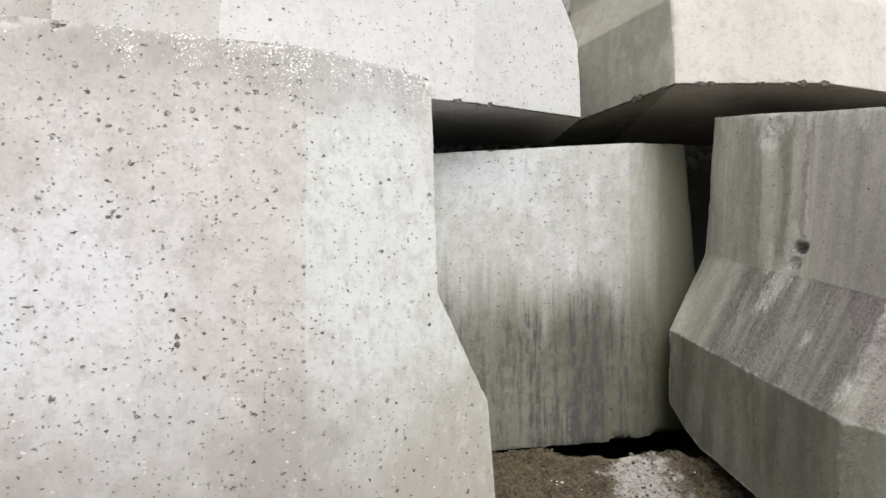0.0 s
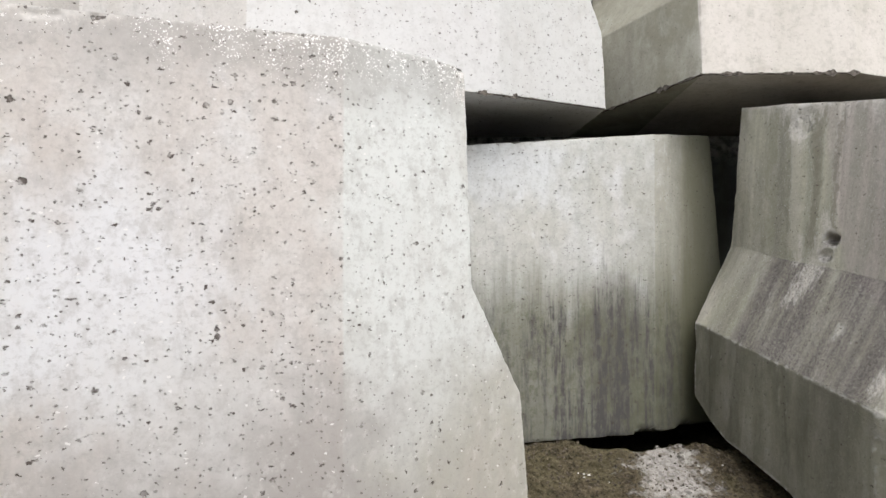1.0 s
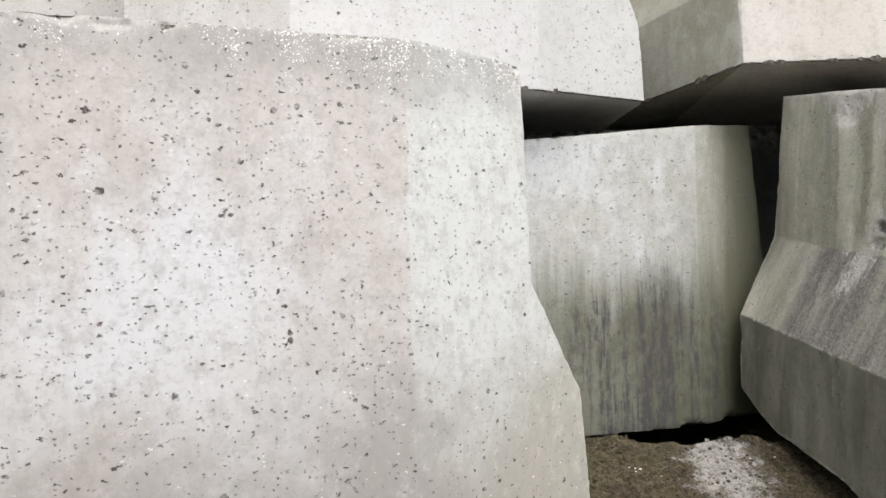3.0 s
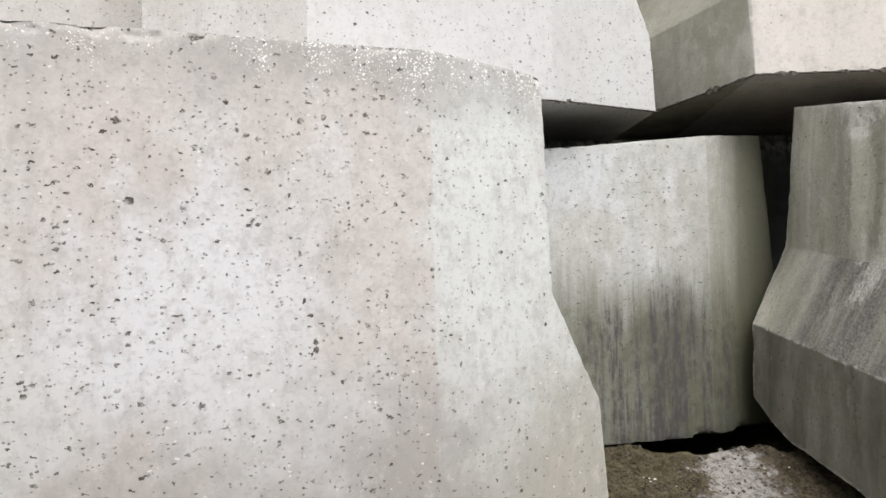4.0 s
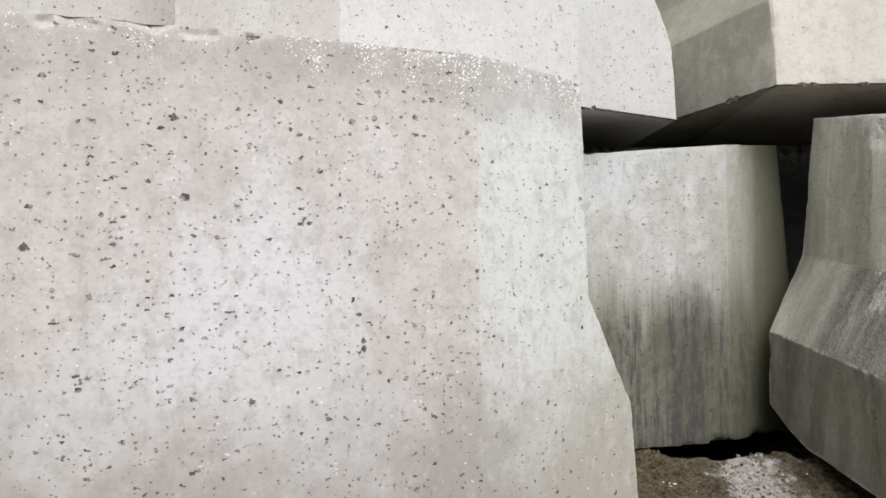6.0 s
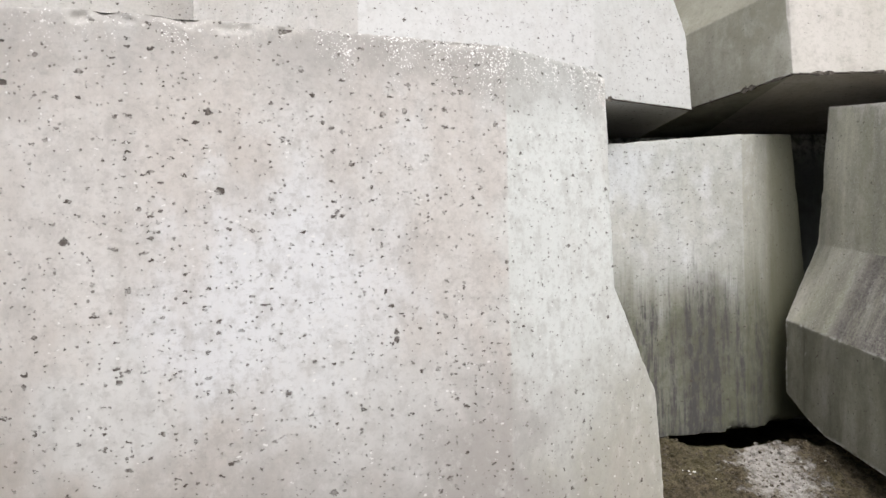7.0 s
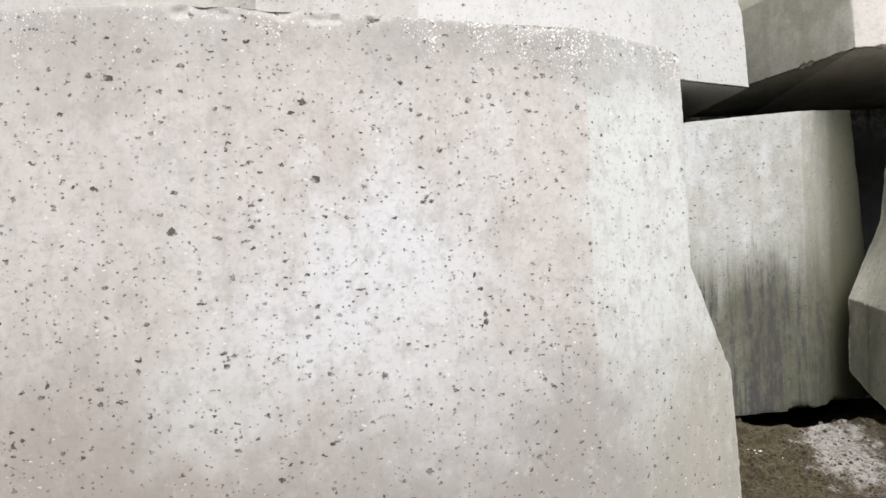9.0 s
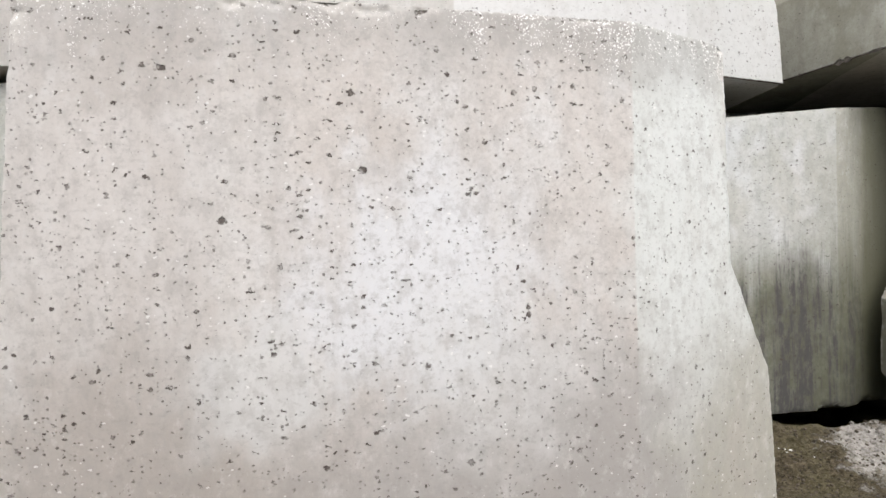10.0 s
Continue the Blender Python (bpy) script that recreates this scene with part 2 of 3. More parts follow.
        chip = pores(m, m.warped(m.scaled((1, 1, 1.5), (seed, 7.7, 2.9)), 85.0, 0.02), 40.0, 0.30, 0.4)
        col = m.mix(m.math("MULTIPLY", chip, 0.7), col, (0.78, 0.77, 0.75))
        d, c = m.cells(m.warped(p, 70.0, 0.024), 112.0)
        patch = m.noise(m.scaled((1, 1, 0.22), shift), 8.0, 5, 0.7)
        spread = m.math("ADD", m.step(m.axis(2), lo, hi), m.step(m.axis(0), -1.3, -0.85, -0.25, 0.12))
        spread = m.math("ADD", spread, m.step(m.axis(0), -2.25, -1.95, 0.25, 0.0))
        grow = m.math("ADD", spread, m.math("MULTIPLY_ADD", patch, 2.3, -1.45))
        size = m.step(grow, 0.0, 1.0, 0.0, 0.43)
        spots = m.math("MULTIPLY", m.step(m.math("SUBTRACT", size, d), 0.0, 0.06), m.step(m.noise(p, 40.0, 3), 0.38, 0.50))
        col = m.mix(spots, col, (0.86, 0.85, 0.83))
    height = m.math("MULTIPLY_ADD", fine, 0.18, m.math("MULTIPLY", cloud, 0.5))
    if heavy:
        height = m.math("MULTIPLY_ADD", gritty, 0.9, height)
    n = m.bump(height, 0.7 if heavy else 0.35, 0.010 if heavy else 0.006)
    if holes is not None:
        n = m.bump(m.math("SUBTRACT", 1.0, holes), 1.0, 0.008, n)
    return m.done(col, m.step(fine, 0.2, 0.8, 0.82, 0.95), n)


CHALK = (0.64, 0.645, 0.64)
PITS = ((-0.509, 1.899, 0.011, 1.25), (-0.913, 1.76, 0.010, 1.0), (-0.838, 1.773, 0.010, 0.85), (-0.875, 1.02, 0.009, 0.9), (-0.873, 0.993, 0.009, 0.8),
        (-0.907, 1.158, 0.009, 0.8), (-0.709, 1.064, 0.008, 1.0), (-0.348, 1.156, 0.007, 0.9), (-1.282, 1.13, 0.010, 1.6), (-1.215, 0.845, 0.010, 1.0),
        (-1.406, 1.492, 0.013, 1.0), (-1.822, 1.337, 0.013, 1.1), (-2.003, 1.815, 0.014, 1.2), (-2.226, 0.882, 0.010, 0.8), (-1.596, 1.929, 0.010, 1.5),
        (-1.441, 1.742, 0.012, 1.0), (-1.078, 0.507, 0.011, 1.2), (-1.215, 2.016, 0.013, 1.8), (-1.686, 0.916, 0.009, 1.2), (-0.455, 1.56, 0.006, 1.1))
SCARS_FRONT = ((-1.38, 2.0, 2.035, 0.05), (-1.29, 2.03, 2.035, 0.05), (-1.21, 2.06, 2.035, 0.04), (-1.47, 1.97, 2.04, 0.04), (-1.78, 1.865, 2.035, 0.05), (-2.46, 1.82, 1.98, 0.05),
               (-0.055, 2.63, 1.97, 0.035), (-0.05, 2.635, 1.90, 0.03), (-0.65, 2.25, 2.03, 0.03))
SCARS_DARK = ((1.872, 3.78, 1.99, 0.07), (1.90, 3.72, 2.05, 0.08), (1.885, 3.75, 1.90, 0.05), (1.925, 3.56, 1.40, 0.05), (1.91, 3.585, 1.24, 0.07), (1.86, 3.62, 1.13, 0.08), (1.80, 3.66, 1.02, 0.06),
              (1.80, 4.18, 2.17, 0.06), (1.83, 4.0, 2.13, 0.06), (1.85, 3.84, 2.10, 0.08), (1.93, 3.66, 2.08, 0.08), (2.0, 3.52, 2.06, 0.08), (2.06, 3.35, 2.03, 0.07), (2.10, 3.22, 2.01, 0.08),
              (1.86, 2.99, 0.66, 0.045), (1.84, 3.3, 0.85, 0.03), (1.87, 3.72, 1.3, 0.035), (1.85, 3.72, 1.2, 0.04))
PALE = concrete("pale_cast_concrete", (0.59, 0.557, 0.527), (0.575, 0.537, 0.505), (0.64, 0.628, 0.615), pore=1.0, mottle=0.36, fleck=(1.60, 2.05), damp=0.4, seed=1, pits=PITS, sparse=-0.48, scars=SCARS_FRONT,
                facet_tint_shade=((-0.48, (0.63, 0.66, 0.635), 0.72, 0.005),),
                blooms=((-2.2, 1.3, 0.55, 0.9, 0.6, (0.63, 0.60, 0.575)), (-0.8, 0.10, 1.5, 0.95, 0.8, (0.35, 0.325, 0.305)), (0.05, 0.3, 0.5, 0.6, 0.7, (0.39, 0.375, 0.31)), (-2.2, 0.35, 0.7, 0.8, 0.75, (0.38, 0.34, 0.305)),
                        (-2.1, 1.85, 0.3, 0.2, 0.4, (0.38, 0.345, 0.31)), (-0.25, 1.98, 0.5, 0.22, 0.6, (0.43, 0.425, 0.405)), (-0.85, 2.0, 0.6, 0.16, 0.5, (0.42, 0.40, 0.375)),
                        (-1.25, 1.14, 0.46, 0.42, 0.8, (0.69, 0.70, 0.72)), (-0.95, 0.78, 0.45, 0.35, 0.45, CHALK), (-1.72, 0.83, 0.3, 0.24, 0.6, CHALK), (-0.25, 1.3, 0.3, 0.9, 0.6, (0.68, 0.70, 0.685)), (-0.55, 0.42, 0.3, 0.45, 0.6, (0.37, 0.35, 0.33))))
UPPER = concrete("upper_cast_concrete", (0.48, 0.462, 0.438), (0.47, 0.44, 0.415), (0.53, 0.518, 0.505), pore=0.95, mottle=0.2, seed=4, facet_tint_shade=((-1.18, (0.56, 0.56, 0.558), 0.8, 0.006), (0.19, (0.50, 0.505, 0.49), 0.5, 0.006)))
# left face keeps the greener base, darkened for its shade; front is lighter
BUFF = concrete("buff_cast_concrete", (0.36, 0.35, 0.29), (0.30, 0.29, 0.235), (0.46, 0.45, 0.40), facet_tint_shade=((1.460, (0.585, 0.55, 0.515), 0.95, 0.002),), pore=0.6, algae=0.12, mottle=0.26, seed=6)
STAINED = concrete("streaked_cast_concrete", (0.54, 0.54, 0.515), (0.49, 0.485, 0.445), (0.64, 0.65, 0.65), pore=0.85, mottle=0.40, streak=1.4, algae=0.2, soil=0.95, seed=9, streak_top=0.92, moss_shade=1.45, low_dark=(1.2, 0.94, (0.105, 0.107, 0.066)), arris=(0.53, 0.57, 0.3),
                   # the right facet's darker tint also carries its shade
                   facet_tint_shade=((1.235, (0.33, 0.315, 0.255), 0.55, 0.006),), blooms=((0.95, 0.6, 0.26, 0.5, 0.8, (0.125, 0.118, 0.12)), (0.2, 1.75, 0.6, 0.3, 0.5, (0.62, 0.645, 0.67)), (1.35, 0.15, 0.7, 0.5, 0.5, (0.14, 0.138, 0.095))))
DARK = concrete("weathered_cast_concrete", (0.66, 0.645, 0.53), (0.55, 0.54, 0.43), (0.74, 0.71, 0.65), facet_tint_shade=((1.95, (0.62, 0.555, 0.53), 0.8, 0.010),), bands=((3.76, 0.04, 0.38, (0.68, 0.65, 0.57)), (3.64, 0.03, 0.6, (0.20, 0.185, 0.14)), (3.53, 0.018, 0.6, (0.22, 0.20, 0.16)), (3.95, 0.05, 0.4, (0.30, 0.295, 0.21))), arris=(0.503, 0.53, 0.8), pore=0.8, mottle=0.36, algae=0.2, heavy=0.34, soil=0.95, settled=1.0, foot_shade=1.0, seed=12, scars=SCARS_DARK)


def dirt():
    m = Nodes("damp_brown_dirt")
    p = m.place
    grain = m.noise(p, 90.0, 5, 0.7)
    clod = m.noise(p, 18.0, 5, 0.6)
    patch = m.noise(p, 3.0, 4)
    col = m.mix(m.step(clod, 0.38, 0.62), (0.055, 0.043, 0.026), (0.155, 0.125, 0.08))
    col = m.mix(m.step(patch, 0.4, 0.6, 0.0, 0.5), col, (0.14, 0.125, 0.065))
    col = m.mix(m.step(grain, 0.54, 0.70, 0.0, 0.8), col, (0.27, 0.225, 0.16))
    col = m.mix(m.step(m.noise(p, 55.0, 4, 0.75), 0.34, 0.50, 0.9, 0.0), col, (0.022, 0.018, 0.012))
    # spilt lime, dried pale on the dirt
    off = m.t.nodes.new("ShaderNodeVectorMath")
    off.operation = "DISTANCE"
    m.put(off, 0, m.scaled((1.0, 0.55, 0.3)))
    off.inputs[1].default_value = (1.16, 3.75 * 0.55, 0.0)
    lime = m.math("ADD", off.outputs["Value"], m.math("MULTIPLY_ADD", m.noise(p, 9.0, 6, 0.7), 0.75, -0.375))
    mask = m.math("MULTIPLY", m.step(lime, 0.10, 0.26, 1.0, 0.0), m.step(m.noise(p, 30.0, 5, 0.75), 0.25, 0.62, 0.2, 1.0))
    col = m.mix(mask, col, (0.56, 0.53, 0.50))
    n = m.bump(m.math("MULTIPLY_ADD", grain, 0.8, clod), 1.0, 0.03)
    return m.done(col, 0.95, n)


def plain(name, a, b, scale):
    m = Nodes(name)
    col = m.mix(m.step(m.noise(m.place, scale, 4), 0.35, 0.65), a, b)
    return m.done(col, 0.9, m.bump(m.noise(m.place, scale * 4, 4), 0.5, 0.004))


# rear rows and unseen wall: base darkened for gap shade and less bounce
SHADE_DARK = concrete("shade_dark_concrete", (0.13, 0.135, 0.135), (0.10, 0.105, 0.10), (0.17, 0.18, 0.18), pore=0.0, mottle=0.3, algae=0.3, soil=0.9, seed=15)
DIRT = dirt()
STONE = plain("grey_brown_stone", (0.045, 0.036, 0.025), (0.15, 0.125, 0.095), 40.0)
SHELL = plain("white_shell", (0.70, 0.67, 0.62), (0.80, 0.78, 0.74), 60.0)
FIN = plain("dark_broken_mortar", (0.05, 0.042, 0.036), (0.17, 0.15, 0.13), 45.0)


# ---- building helpers ----
def mesh_from(name, verts, faces, material, sharp=30.0):
    me = bpy.data.meshes.new(name)
    me.from_pydata([tuple(v) for v in verts], [], faces)
    bm = bmesh.new()
    bm.from_mesh(me)
    bmesh.ops.recalc_face_normals(bm, faces=bm.faces)
    bm.to_mesh(me)
    bm.free()
    me.materials.append(material)
    me.polygons.foreach_set("use_smooth", [True] * len(me.polygons))
    me.set_sharp_from_angle(angle=radians(sharp))
    return me


def cast_block(name, rings, cells, rows, material, wear=0.006, chip=0.02, wave=0.0015, dents=(), seed=0, soft_seams=()):
    """A cast block lofted through its rings of corners, bottom to top. cells: the divisions of each side; rows: of each
    storey. Corners and edges are worn and chipped; soft_seams are corners where two faces meet at so flat an angle that nothing wears."""
    rings = [[Vector(c) for c in ring] for ring in rings]
    n = len(rings[0])
    base = sum(rings[0], Vector()) / n
    verts, faces, loops = [], [], []
    for i in range(len(rings) - 1):
        for r in range(rows[i] + (i == len(rings) - 2)):
            v = r / rows[i]
            loop = []
            for j in range(n):
                a, b = rings[i][j].lerp(rings[i + 1][j], v), rings[i][(j + 1) % n].lerp(rings[i + 1][(j + 1) % n], v)
                for k in range(cells[j]):
                    loop.append(len(verts))
                    verts.append(a.lerp(b, k / cells[j]))
            loops.append(loop)
    size = len(loops[0])
    for lo, hi in zip(loops, loops[1:]):
        faces += [(lo[k], lo[(k + 1) % size], hi[(k + 1) % size], hi[k]) for k in range(size)]
    for loop in (loops[0], loops[-1]):
        middle = sum((verts[k] for k in loop), Vector()) / size
        last = loop
        for share in (0.028, 0.07, 0.15, 0.4, 0.7):
            ring = []
            for k in loop:
                ring.append(len(verts))
                verts.append(verts[k].lerp(middle, share))
            faces += [(last[k], last[(k + 1) % size], ring[(k + 1) % size], ring[k]) for k in range(size)]
            last = ring
        verts.append(middle)
        faces += [(last[k], last[(k + 1) % size], len(verts) - 1) for k in range(size)]
    me = mesh_from(name, [v - base for v in verts], faces, material)
    co = np.empty(len(verts) * 3)
    me.vertices.foreach_get("co", co)
    co = co.reshape(-1, 3) + np.array(base)
    no = np.empty(len(verts) * 3)
    me.vertex_normals.foreach_get("vector", no)
    no = no.reshape(-1, 3)
    # the hard edges: both rims, and the corners between sides that turn sharply
    edges = [(ring[j], ring[(j + 1) % n]) for ring in (rings[0], rings[-1]) for j in range(n)]
    edges += [(rings[i][j], rings[i + 1][j]) for i in range(len(rings) - 1) for j in range(n) if j not in soft_seams]
    near = np.full(len(co), 9.0)
    for a, b in edges:
        a, d = np.array(a), np.array(b - a)
        along = np.clip((co - a) @ d / (d @ d), 0, 1)
        near = np.minimum(near, np.linalg.norm(co - a - along[:, None] * d, axis=1))
    push = np.zeros(len(co))
    for k, p in enumerate(co):
        q = Vector(p) + Vector((seed * 5.3, 0, 0))
        push[k] = wave * 2 * noise.noise(q * 2.2)
        if near[k] < 0.06:
            bite = max(0.0, noise.noise(q * 9.0) + 0.5 * noise.noise(q * 23.0) - 0.12)
            push[k] -= (wear * (0.7 + 0.6 * noise.noise(q * 40.0)) + chip * bite) * max(0.0, 1 - near[k] / (0.014 + 0.05 * bite))
    for x, y, z, r, deep in dents:
        d = np.linalg.norm((co - (x, y, z)) / (1.5, 1.5, 1.0), axis=1)
        for k in np.nonzero(d < 1.6 * r)[0]:
            q = Vector(co[k])
            push[k] -= deep * max(0.0, min(1.0, 1.5 * (1 - d[k] / r) + 0.8 * noise.noise(q * 45.0)))
    co += no * push[:, None]
    me.vertices.foreach_set("co", (co - np.array(base)).ravel())
    me.update()
    ob = new(name, me)
    ob.location = base
    return ob


def part(name, me, parent, label=""):
    ob = new(name, me)
    ob.parent = parent
    ob.location = -parent.location
    return tagged(ob, label)


def with_body(ob):
    """Puts the cast block under an Empty at its base, as the body that other parts join."""
    thing = new("block_base")
    thing.location = ob.location
    ob.name = "body"
    thing.name = "concrete_block"
    ob.parent = thing
    ob.location = (0, 0, 0)
    return thing


def lip(a, b, count, tall, seed):
    """A ragged fin of mortar that hangs along a lower edge from a to b."""
    a, b = Vector(a), Vector(b)
    out = Vector((b.y - a.y, a.x - b.x, 0)).normalized()
    verts, faces = [], []
    for k in range(count + 1):
        p = a.lerp(b, k / count)
        q = p * 14 + Vector((seed, 0, 0))
        h = tall * (0.12 + max(0.0, noise.noise(q) + 0.7 * noise.noise(q * 2.7)) * 1.8)
        o = 0.006 + 0.012 * max(0.0, noise.noise(q * 1.9 + Vector((0, 7, 0))))
        for dx, dz in ((-0.014, 0.012), (o * 0.7, 0.002 + 0.5 * h), (o * 0.5, -0.5 * h), (-0.016, -0.25 * h)):
            verts.append(p + out * dx + Vector((0, 0, dz)))
    for k in range(count):
        for c in range(4):
            faces.append((4 * k + c, 4 * k + (c + 1) % 4, 4 * k + 4 + (c + 1) % 4, 4 * k + 4 + c))
    faces += [(0, 1, 2, 3), (4 * count, 4 * count + 1, 4 * count + 2, 4 * count + 3)]
    return mesh_from("mortar_lip", verts, faces, FIN, 40.0)


# ---- ground ----
def ground_height(x, y):
    """Trodden flat before the blocks, heaped against the back block, hollow under it."""
    flat = -0.14
    crest = 3.98 + 0.05 * noise.noise(Vector((x * 2.1, 0, 3)))
    dip = max(0.0, 1 - abs((x - 1.0) / 0.36)) ** 0.6
    top = 0.088 - 0.055 * dip + 0.02 * noise.noise(Vector((x * 5.0, 5, 0)))
    if y < crest:
        h = flat + (top - flat) * max(0.0, 1 - (crest - y) / 0.55) ** 1.1
    else:
        h = top - min(0.45, 2.6 * (y - crest))
    trench = min(1.0, max(0.0, (x - 1.42 - 0.22 * (3.98 - y)) / 0.10))
    if 2.6 < y < 4.3:
        h -= 0.05 * trench * trench * (3 - 2 * trench)
    q = Vector((x, y, 0))
    return h + 0.030 * noise.noise(q * 4.5) + 0.016 * noise.noise(q * 13) + 0.010 * noise.noise(q * 31) + 0.005 * noise.noise(q * 60)


def graded(lo, hi, stepsize, far):
    inner = list(np.arange(lo, hi + 1e-6, stepsize))
    out, gap, at = [], stepsize, 0.0
    while at < far:
        gap *= 1.45
        at += gap
        out.append(at)
    return [lo - v for v in reversed(out)] + inner + [hi + v for v in out]


xs, ys = graded(0.1, 2.3, 0.014, 3000), graded(3.0, 4.3, 0.014, 3000)
verts = [(x, y, ground_height(x, y) if abs(x) < 12 and abs(y) < 12 else -0.14) for y in ys for x in xs]
w = len(xs)
faces = [(j * w + i, j * w + i + 1, (j + 1) * w + i + 1, (j + 1) * w + i) for j in range(len(ys) - 1) for i in range(w - 1)]
ground = new("ground", mesh_from("ground", verts, faces, DIRT, 60.0))
tagged(ground, "brown dirt ground with a pale lime patch, heaped below the blocks", "ground", kind="structure")

# ---- the blocks ----
BLOCKS = "stacked concrete blocks"

front = cast_block("concrete_block", [
    [(-2.78, 1.78, -0.25), (-1.87, 1.785, -0.25), (-0.475, 2.23, -0.25), (0.262, 2.85, -0.25), (0.10, 3.95, -0.25), (-2.5, 3.5, -0.25)],
    [(-2.75, 1.79, 0.65), (-1.845, 1.81, 0.65), (-0.478, 2.262, 0.65), (0.198, 2.815, 0.65), (0.02, 3.95, 0.65), (-2.5, 3.5, 0.65)],
    [(-2.542, 1.805, 1.13), (-1.835, 1.825, 1.13), (-0.482, 2.282, 1.13), (-0.018, 2.645, 1.13), (-0.30, 3.95, 1.13), (-2.3, 3.5, 1.13)],
    [(-2.470, 1.815, 2.04), (-1.80, 1.858, 2.04), (-0.478, 2.312, 2.03), (-0.045, 2.637, 2.01), (-0.35, 3.9, 2.02), (-2.25, 3.45, 2.03)],
], (70, 150, 70, 12, 6, 6), (60, 50, 100), PALE, wear=0.005, chip=0.010, seed=1, soft_seams=(1, 2),
    dents=((-1.40, 1.99, 2.012, 0.022, 0.010), (-1.33, 2.015, 2.016, 0.018, 0.009), (-1.225, 2.05, 2.016, 0.014, 0.014), (-1.78, 1.865, 2.012, 0.02, 0.010), (-1.66, 1.905, 2.014, 0.018, 0.008),
           (-2.46, 1.82, 2.0, 0.03, 0.010), (-0.05, 2.63, 2.0, 0.03, 0.015)))
tagged(front, "large pale pitted concrete block with flared foot", "concrete block", BLOCKS)

above = cast_block("concrete_block", [
    [(-2.08, 3.42, 2.19), (-1.18, 3.412, 2.19), (0.19, 3.92, 2.19), (0.93, 4.375, 2.19), (0.885, 5.9, 2.19), (-2.0, 5.9, 2.19)],
    [(-2.08, 3.47, 2.73), (-1.18, 3.46, 2.73), (0.19, 3.965, 2.73), (0.917, 4.437, 2.73), (0.87, 5.9, 2.73), (-2.0, 5.9, 2.73)],
    [(-1.88, 3.51, 3.22), (-1.16, 3.50, 3.22), (0.19, 4.01, 3.22), (0.70, 4.34, 3.22), (0.55, 5.8, 3.22), (-1.8, 5.8, 3.22)],
    [(-1.85, 3.57, 4.1), (-1.15, 3.56, 4.1), (0.19, 4.07, 4.1), (0.67, 4.38, 4.1), (0.5, 5.7, 4.1), (-1.8, 5.7, 4.1)],
], (40, 90, 60, 30, 6, 6), (40, 24, 10), UPPER, wear=0.005, chip=0.010, seed=2, soft_seams=(1, 2))
above = with_body(above)
tagged(above, "pale concrete block on the lower row with chipped edge", "concrete block", BLOCKS)
part("mortar_lip", lip((0.06, 3.872, 2.19), (0.30, 3.99, 2.19), 40, 0.03, 3), above, "ragged dark mortar lip on the lower edge")
part("mortar_lip", lip((0.30, 3.99, 2.19), (0.92, 4.37, 2.19), 70, 0.007, 11), above, "thin ragged mortar lip on the lower edge")

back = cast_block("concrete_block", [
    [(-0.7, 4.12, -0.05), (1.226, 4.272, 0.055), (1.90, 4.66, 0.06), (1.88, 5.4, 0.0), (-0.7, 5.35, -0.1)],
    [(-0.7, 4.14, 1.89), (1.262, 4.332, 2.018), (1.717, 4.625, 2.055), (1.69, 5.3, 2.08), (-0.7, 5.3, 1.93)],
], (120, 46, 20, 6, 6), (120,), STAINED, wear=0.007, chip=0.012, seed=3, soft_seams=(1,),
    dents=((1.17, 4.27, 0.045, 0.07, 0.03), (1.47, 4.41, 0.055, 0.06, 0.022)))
tagged(back, "greenish concrete block with dark vertical rain streaks", "concrete block", BLOCKS)

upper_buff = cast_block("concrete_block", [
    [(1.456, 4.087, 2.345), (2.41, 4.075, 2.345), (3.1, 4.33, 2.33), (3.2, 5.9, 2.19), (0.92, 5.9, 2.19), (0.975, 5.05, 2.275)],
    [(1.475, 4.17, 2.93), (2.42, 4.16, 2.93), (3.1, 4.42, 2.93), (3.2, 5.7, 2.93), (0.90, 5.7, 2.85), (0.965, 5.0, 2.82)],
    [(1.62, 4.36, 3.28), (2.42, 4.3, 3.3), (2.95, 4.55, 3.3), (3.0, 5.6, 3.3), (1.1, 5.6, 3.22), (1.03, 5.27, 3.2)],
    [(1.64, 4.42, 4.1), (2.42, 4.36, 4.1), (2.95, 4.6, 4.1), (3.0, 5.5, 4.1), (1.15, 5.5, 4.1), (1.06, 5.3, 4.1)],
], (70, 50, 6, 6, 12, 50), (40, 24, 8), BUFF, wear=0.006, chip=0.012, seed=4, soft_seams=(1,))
upper_buff = with_body(upper_buff)
tagged(upper_buff, "buff concrete block resting high over the gap, mossy side coloured darker for shade", "concrete block", BLOCKS)
part("mortar_lip", lip((1.00, 5.0, 2.279), (1.45, 4.095, 2.343), 90, 0.022, 5), upper_buff, "ragged dark mortar lip on the lower edge")
part("mortar_lip", lip((1.45, 4.088, 2.345), (2.42, 4.076, 2.345), 130, 0.028, 8), upper_buff, "thin rust-brown mortar lip on the lower edge")

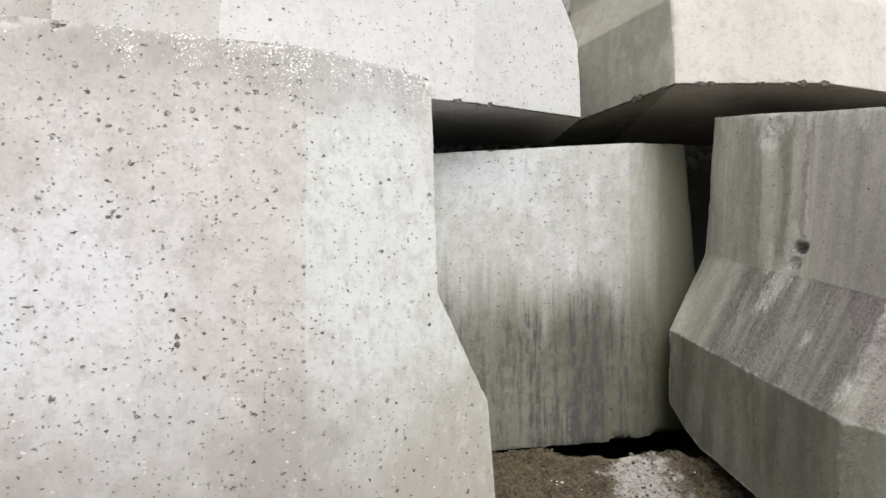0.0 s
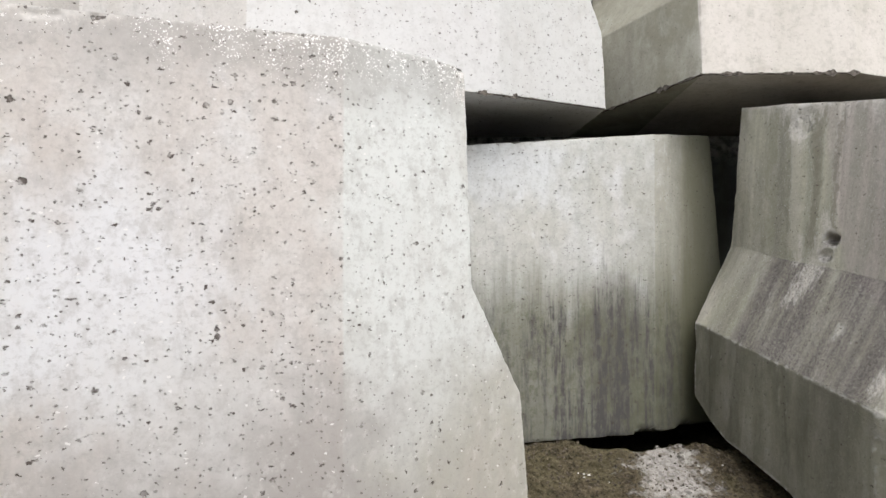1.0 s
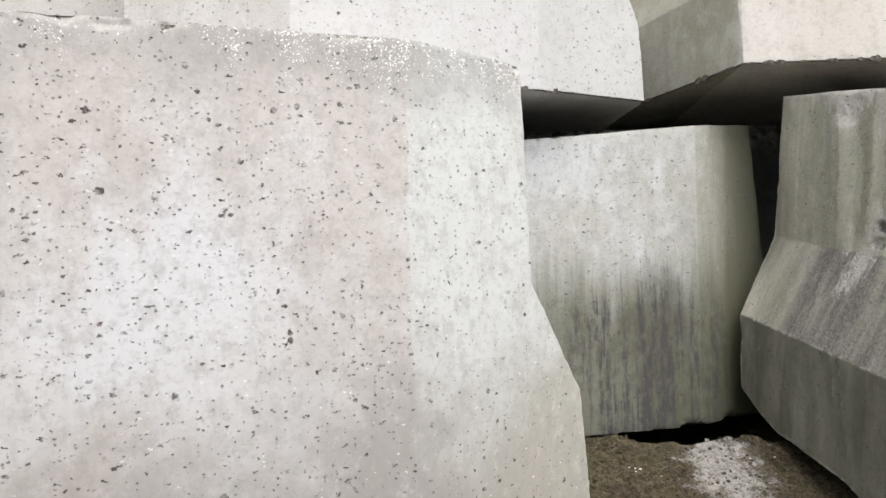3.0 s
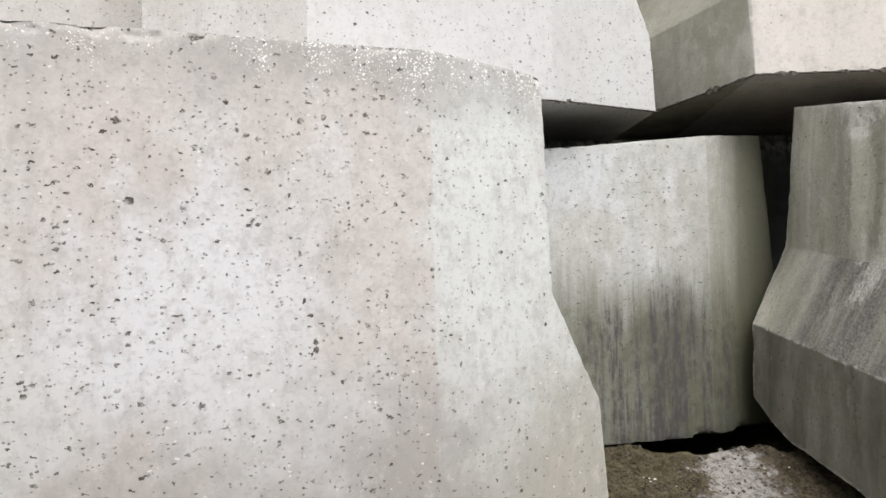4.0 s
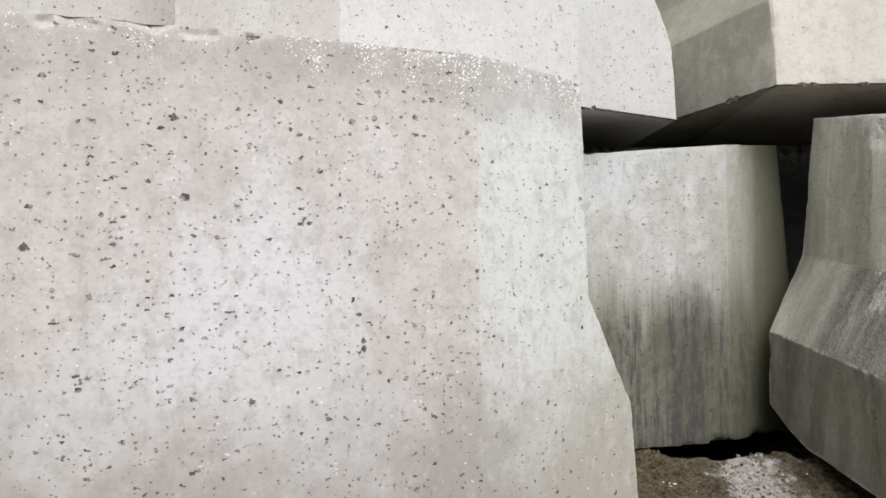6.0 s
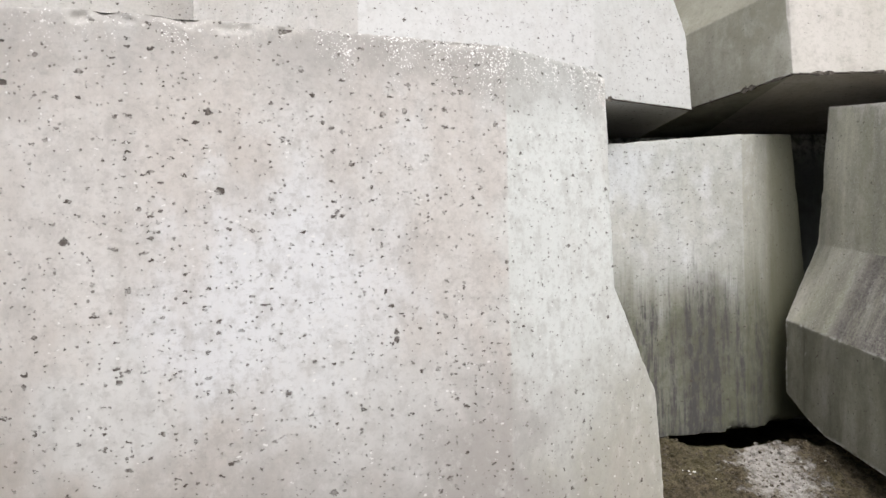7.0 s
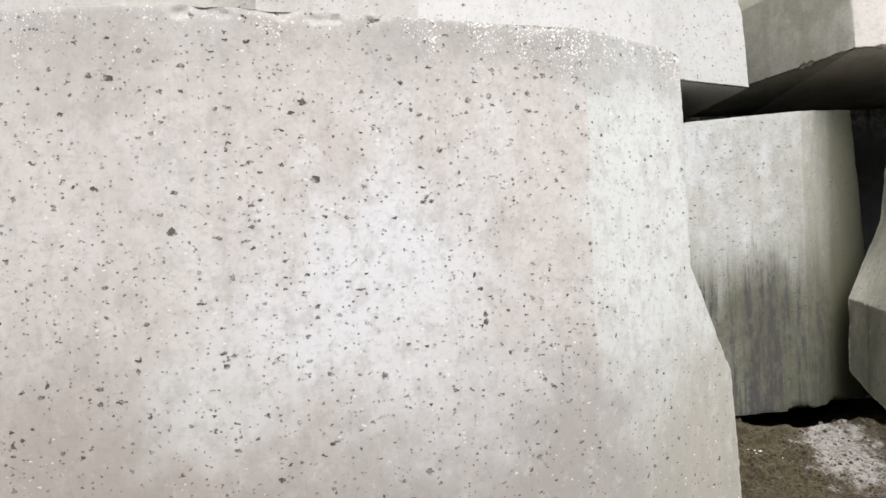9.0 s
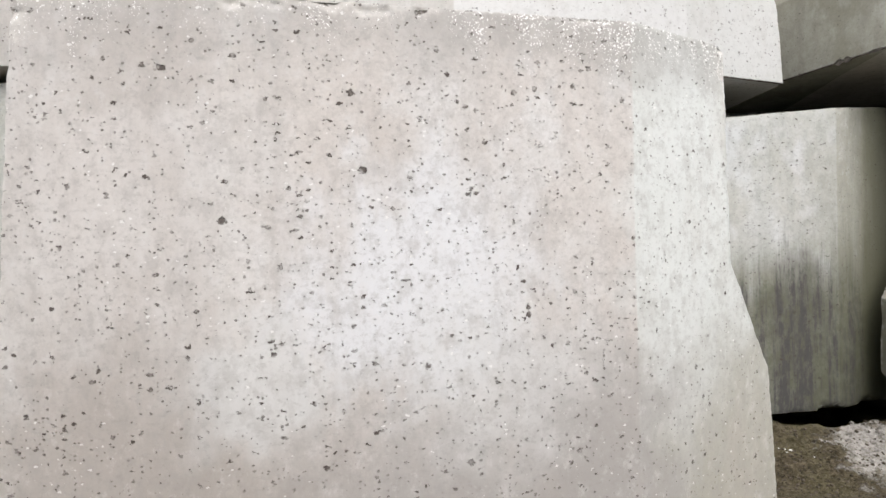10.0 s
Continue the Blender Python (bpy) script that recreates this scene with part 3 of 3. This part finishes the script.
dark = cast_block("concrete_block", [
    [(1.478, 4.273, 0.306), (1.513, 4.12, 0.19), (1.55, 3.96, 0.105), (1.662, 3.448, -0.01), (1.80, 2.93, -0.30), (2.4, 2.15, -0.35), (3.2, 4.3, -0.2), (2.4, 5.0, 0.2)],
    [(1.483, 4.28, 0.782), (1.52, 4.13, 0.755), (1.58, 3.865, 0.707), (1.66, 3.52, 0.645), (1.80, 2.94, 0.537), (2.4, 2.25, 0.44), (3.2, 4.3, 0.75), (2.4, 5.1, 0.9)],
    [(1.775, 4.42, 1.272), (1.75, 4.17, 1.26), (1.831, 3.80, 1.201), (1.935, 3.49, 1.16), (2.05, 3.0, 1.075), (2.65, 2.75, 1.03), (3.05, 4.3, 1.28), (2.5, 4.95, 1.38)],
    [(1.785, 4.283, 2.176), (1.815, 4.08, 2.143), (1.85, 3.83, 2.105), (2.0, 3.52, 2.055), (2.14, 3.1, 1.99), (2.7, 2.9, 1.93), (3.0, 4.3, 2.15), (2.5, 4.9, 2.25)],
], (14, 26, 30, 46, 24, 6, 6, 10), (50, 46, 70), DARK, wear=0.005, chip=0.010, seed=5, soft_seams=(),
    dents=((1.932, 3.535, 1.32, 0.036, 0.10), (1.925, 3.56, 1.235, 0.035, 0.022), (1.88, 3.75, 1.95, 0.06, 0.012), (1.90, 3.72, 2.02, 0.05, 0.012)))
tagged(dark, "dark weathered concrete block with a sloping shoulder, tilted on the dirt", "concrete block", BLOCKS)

left_upper = cast_block("concrete_block", [
    [(-5.4, 3.05, 2.19), (-3.2, 3.15, 2.19), (-2.4, 3.6, 2.19), (-2.16, 3.9, 2.19), (-2.2, 5.8, 2.19), (-5.4, 5.8, 2.19)],
    [(-5.4, 3.15, 4.0), (-3.2, 3.25, 4.0), (-2.45, 3.7, 4.0), (-2.2, 4.0, 4.0), (-2.2, 5.7, 4.0), (-5.4, 5.7, 4.0)],
], (20, 20, 12, 6, 4, 4), (40,), UPPER, seed=6, soft_seams=(1,))
tagged(left_upper, "pale concrete block in the upper row beside another", "concrete block", BLOCKS)

left_lower = cast_block("concrete_block", [
    [(-6.2, 3.15, -0.25), (-3.4, 3.2, -0.25), (-2.8, 3.7, -0.25), (-2.7, 5.3, -0.25), (-6.2, 5.3, -0.25)],
    [(-6.2, 3.2, 2.14), (-3.4, 3.25, 2.14), (-2.8, 3.75, 2.14), (-2.7, 5.25, 2.14), (-6.2, 5.25, 2.14)],
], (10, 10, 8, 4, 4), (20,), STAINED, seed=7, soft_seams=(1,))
tagged(left_lower, "grey concrete block in the lower row, deep in shade", "concrete block", BLOCKS)

# rear rows added to close the gaps; their dark colour carries gap shade
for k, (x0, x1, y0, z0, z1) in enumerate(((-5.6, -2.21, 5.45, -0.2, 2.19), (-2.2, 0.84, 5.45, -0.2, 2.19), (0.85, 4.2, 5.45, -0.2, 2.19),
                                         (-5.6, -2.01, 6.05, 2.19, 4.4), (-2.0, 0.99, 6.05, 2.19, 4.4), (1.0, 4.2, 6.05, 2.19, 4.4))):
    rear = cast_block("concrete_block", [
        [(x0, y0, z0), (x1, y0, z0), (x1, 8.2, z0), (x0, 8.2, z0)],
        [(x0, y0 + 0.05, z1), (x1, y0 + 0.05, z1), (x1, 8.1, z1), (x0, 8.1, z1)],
    ], (8, 6, 4, 4), (12,), SHADE_DARK, seed=8 + k)
    tagged(rear, "dark-grey concrete block in the row behind, darkened for gap shade", "concrete block", BLOCKS)


# unseen blocks past the right end, added to stop light leaking in
for x0, x1, y0, y1, z0, z1 in ((3.3, 6.5, 3.4, 5.4, -0.2, 2.2), (3.32, 6.5, 4.3, 6.0, 2.2, 4.1)):
    side = cast_block("concrete_block", [
        [(x0, y0, z0), (x1, y0, z0), (x1, y1, z0), (x0, y1, z0)],
        [(x0 + 0.04, y0 + 0.05, z1), (x1, y0 + 0.05, z1), (x1, y1, z1), (x0 + 0.04, y1, z1)],
    ], (8, 6, 4, 4), (12,), STAINED, seed=x0)
    tagged(side, "unseen grey concrete block, added to close the row end to light", "concrete block", BLOCKS)

# unseen wall behind the camera, added to hold back low light
behind = cast_block("wall_light_stop", [
    [(-8, -3.6, -0.3), (8, -3.6, -0.3), (8, -2.6, -0.3), (-8, -2.6, -0.3)],
    [(-8, -3.6, 3.2), (8, -3.6, 3.2), (8, -2.7, 3.2), (-8, -2.7, 3.2)],
], (16, 4, 16, 4), (8,), SHADE_DARK, seed=31)
tagged(behind, "plain dark-grey concrete wall, unseen, added to hold back low light", "wall", kind="structure")


# ---- small things on the ground ----
def pebble(r, flat, seed):
    bm = bmesh.new()
    bmesh.ops.create_icosphere(bm, subdivisions=2, radius=r)
    for v in bm.verts:
        v.co *= 1 + 0.45 * noise.noise(v.co / r * 1.3 + Vector((seed * 9.1, 0, 0)))
        v.co.z *= flat
    return bm


def joined(name, spots, material):
    bm = bmesh.new()
    for x, y, r, flat, seed in spots:
        one = pebble(r, flat, seed)
        me = bpy.data.meshes.new("one")
        one.transform(Matrix.Translation((x, y, ground_height(x, y) + 0.2 * r * flat)) @ Matrix.Rotation(seed, 4, "Z"))
        one.to_mesh(me)
        one.free()
        bm.from_mesh(me)
        bpy.data.meshes.remove(me)
    me = bpy.data.meshes.new(name)
    bm.to_mesh(me)
    bm.free()
    me.materials.append(material)
    return new(name, me)


rng = random.Random(4)
spots = [(rng.uniform(0.25, 1.75), rng.uniform(3.3, 4.0), rng.choice((0.003, 0.004, 0.004, 0.005, 0.007, 0.010)), rng.uniform(0.5, 0.9), rng.random() * 40) for _ in range(1100)]
tagged(joined("gravel", spots, STONE), "loose grey-brown gravel scattered on the dirt", "gravel", kind="stuff")

clods = [(rng.uniform(0.25, 1.5), rng.uniform(3.45, 3.99), rng.choice((0.008, 0.010, 0.012, 0.016)), rng.uniform(0.6, 0.9), rng.random() * 40) for _ in range(260)]
tagged(joined("soil_clods", clods, DIRT), "crumbly brown soil clods lying on the dirt", "soil", kind="stuff")

for x, y, r in ((0.625, 3.745, 0.008), (0.652, 3.73, 0.007), (0.68, 3.722, 0.010), (0.645, 3.69, 0.006), (1.33, 3.80, 0.007), (1.46, 3.78, 0.006), (0.78, 3.66, 0.005)):
    bm = pebble(r, 0.35, x * 50)
    me = bpy.data.meshes.new("shell_chip")
    bm.to_mesh(me)
    bm.free()
    me.materials.append(SHELL)
    ob = new("shell_chip", me)
    ob.location = (x, y, ground_height(x, y) + 0.3 * r)
    tagged(ob, "small white shell chip lying on the dirt", "shell", "shell chips on the dirt")
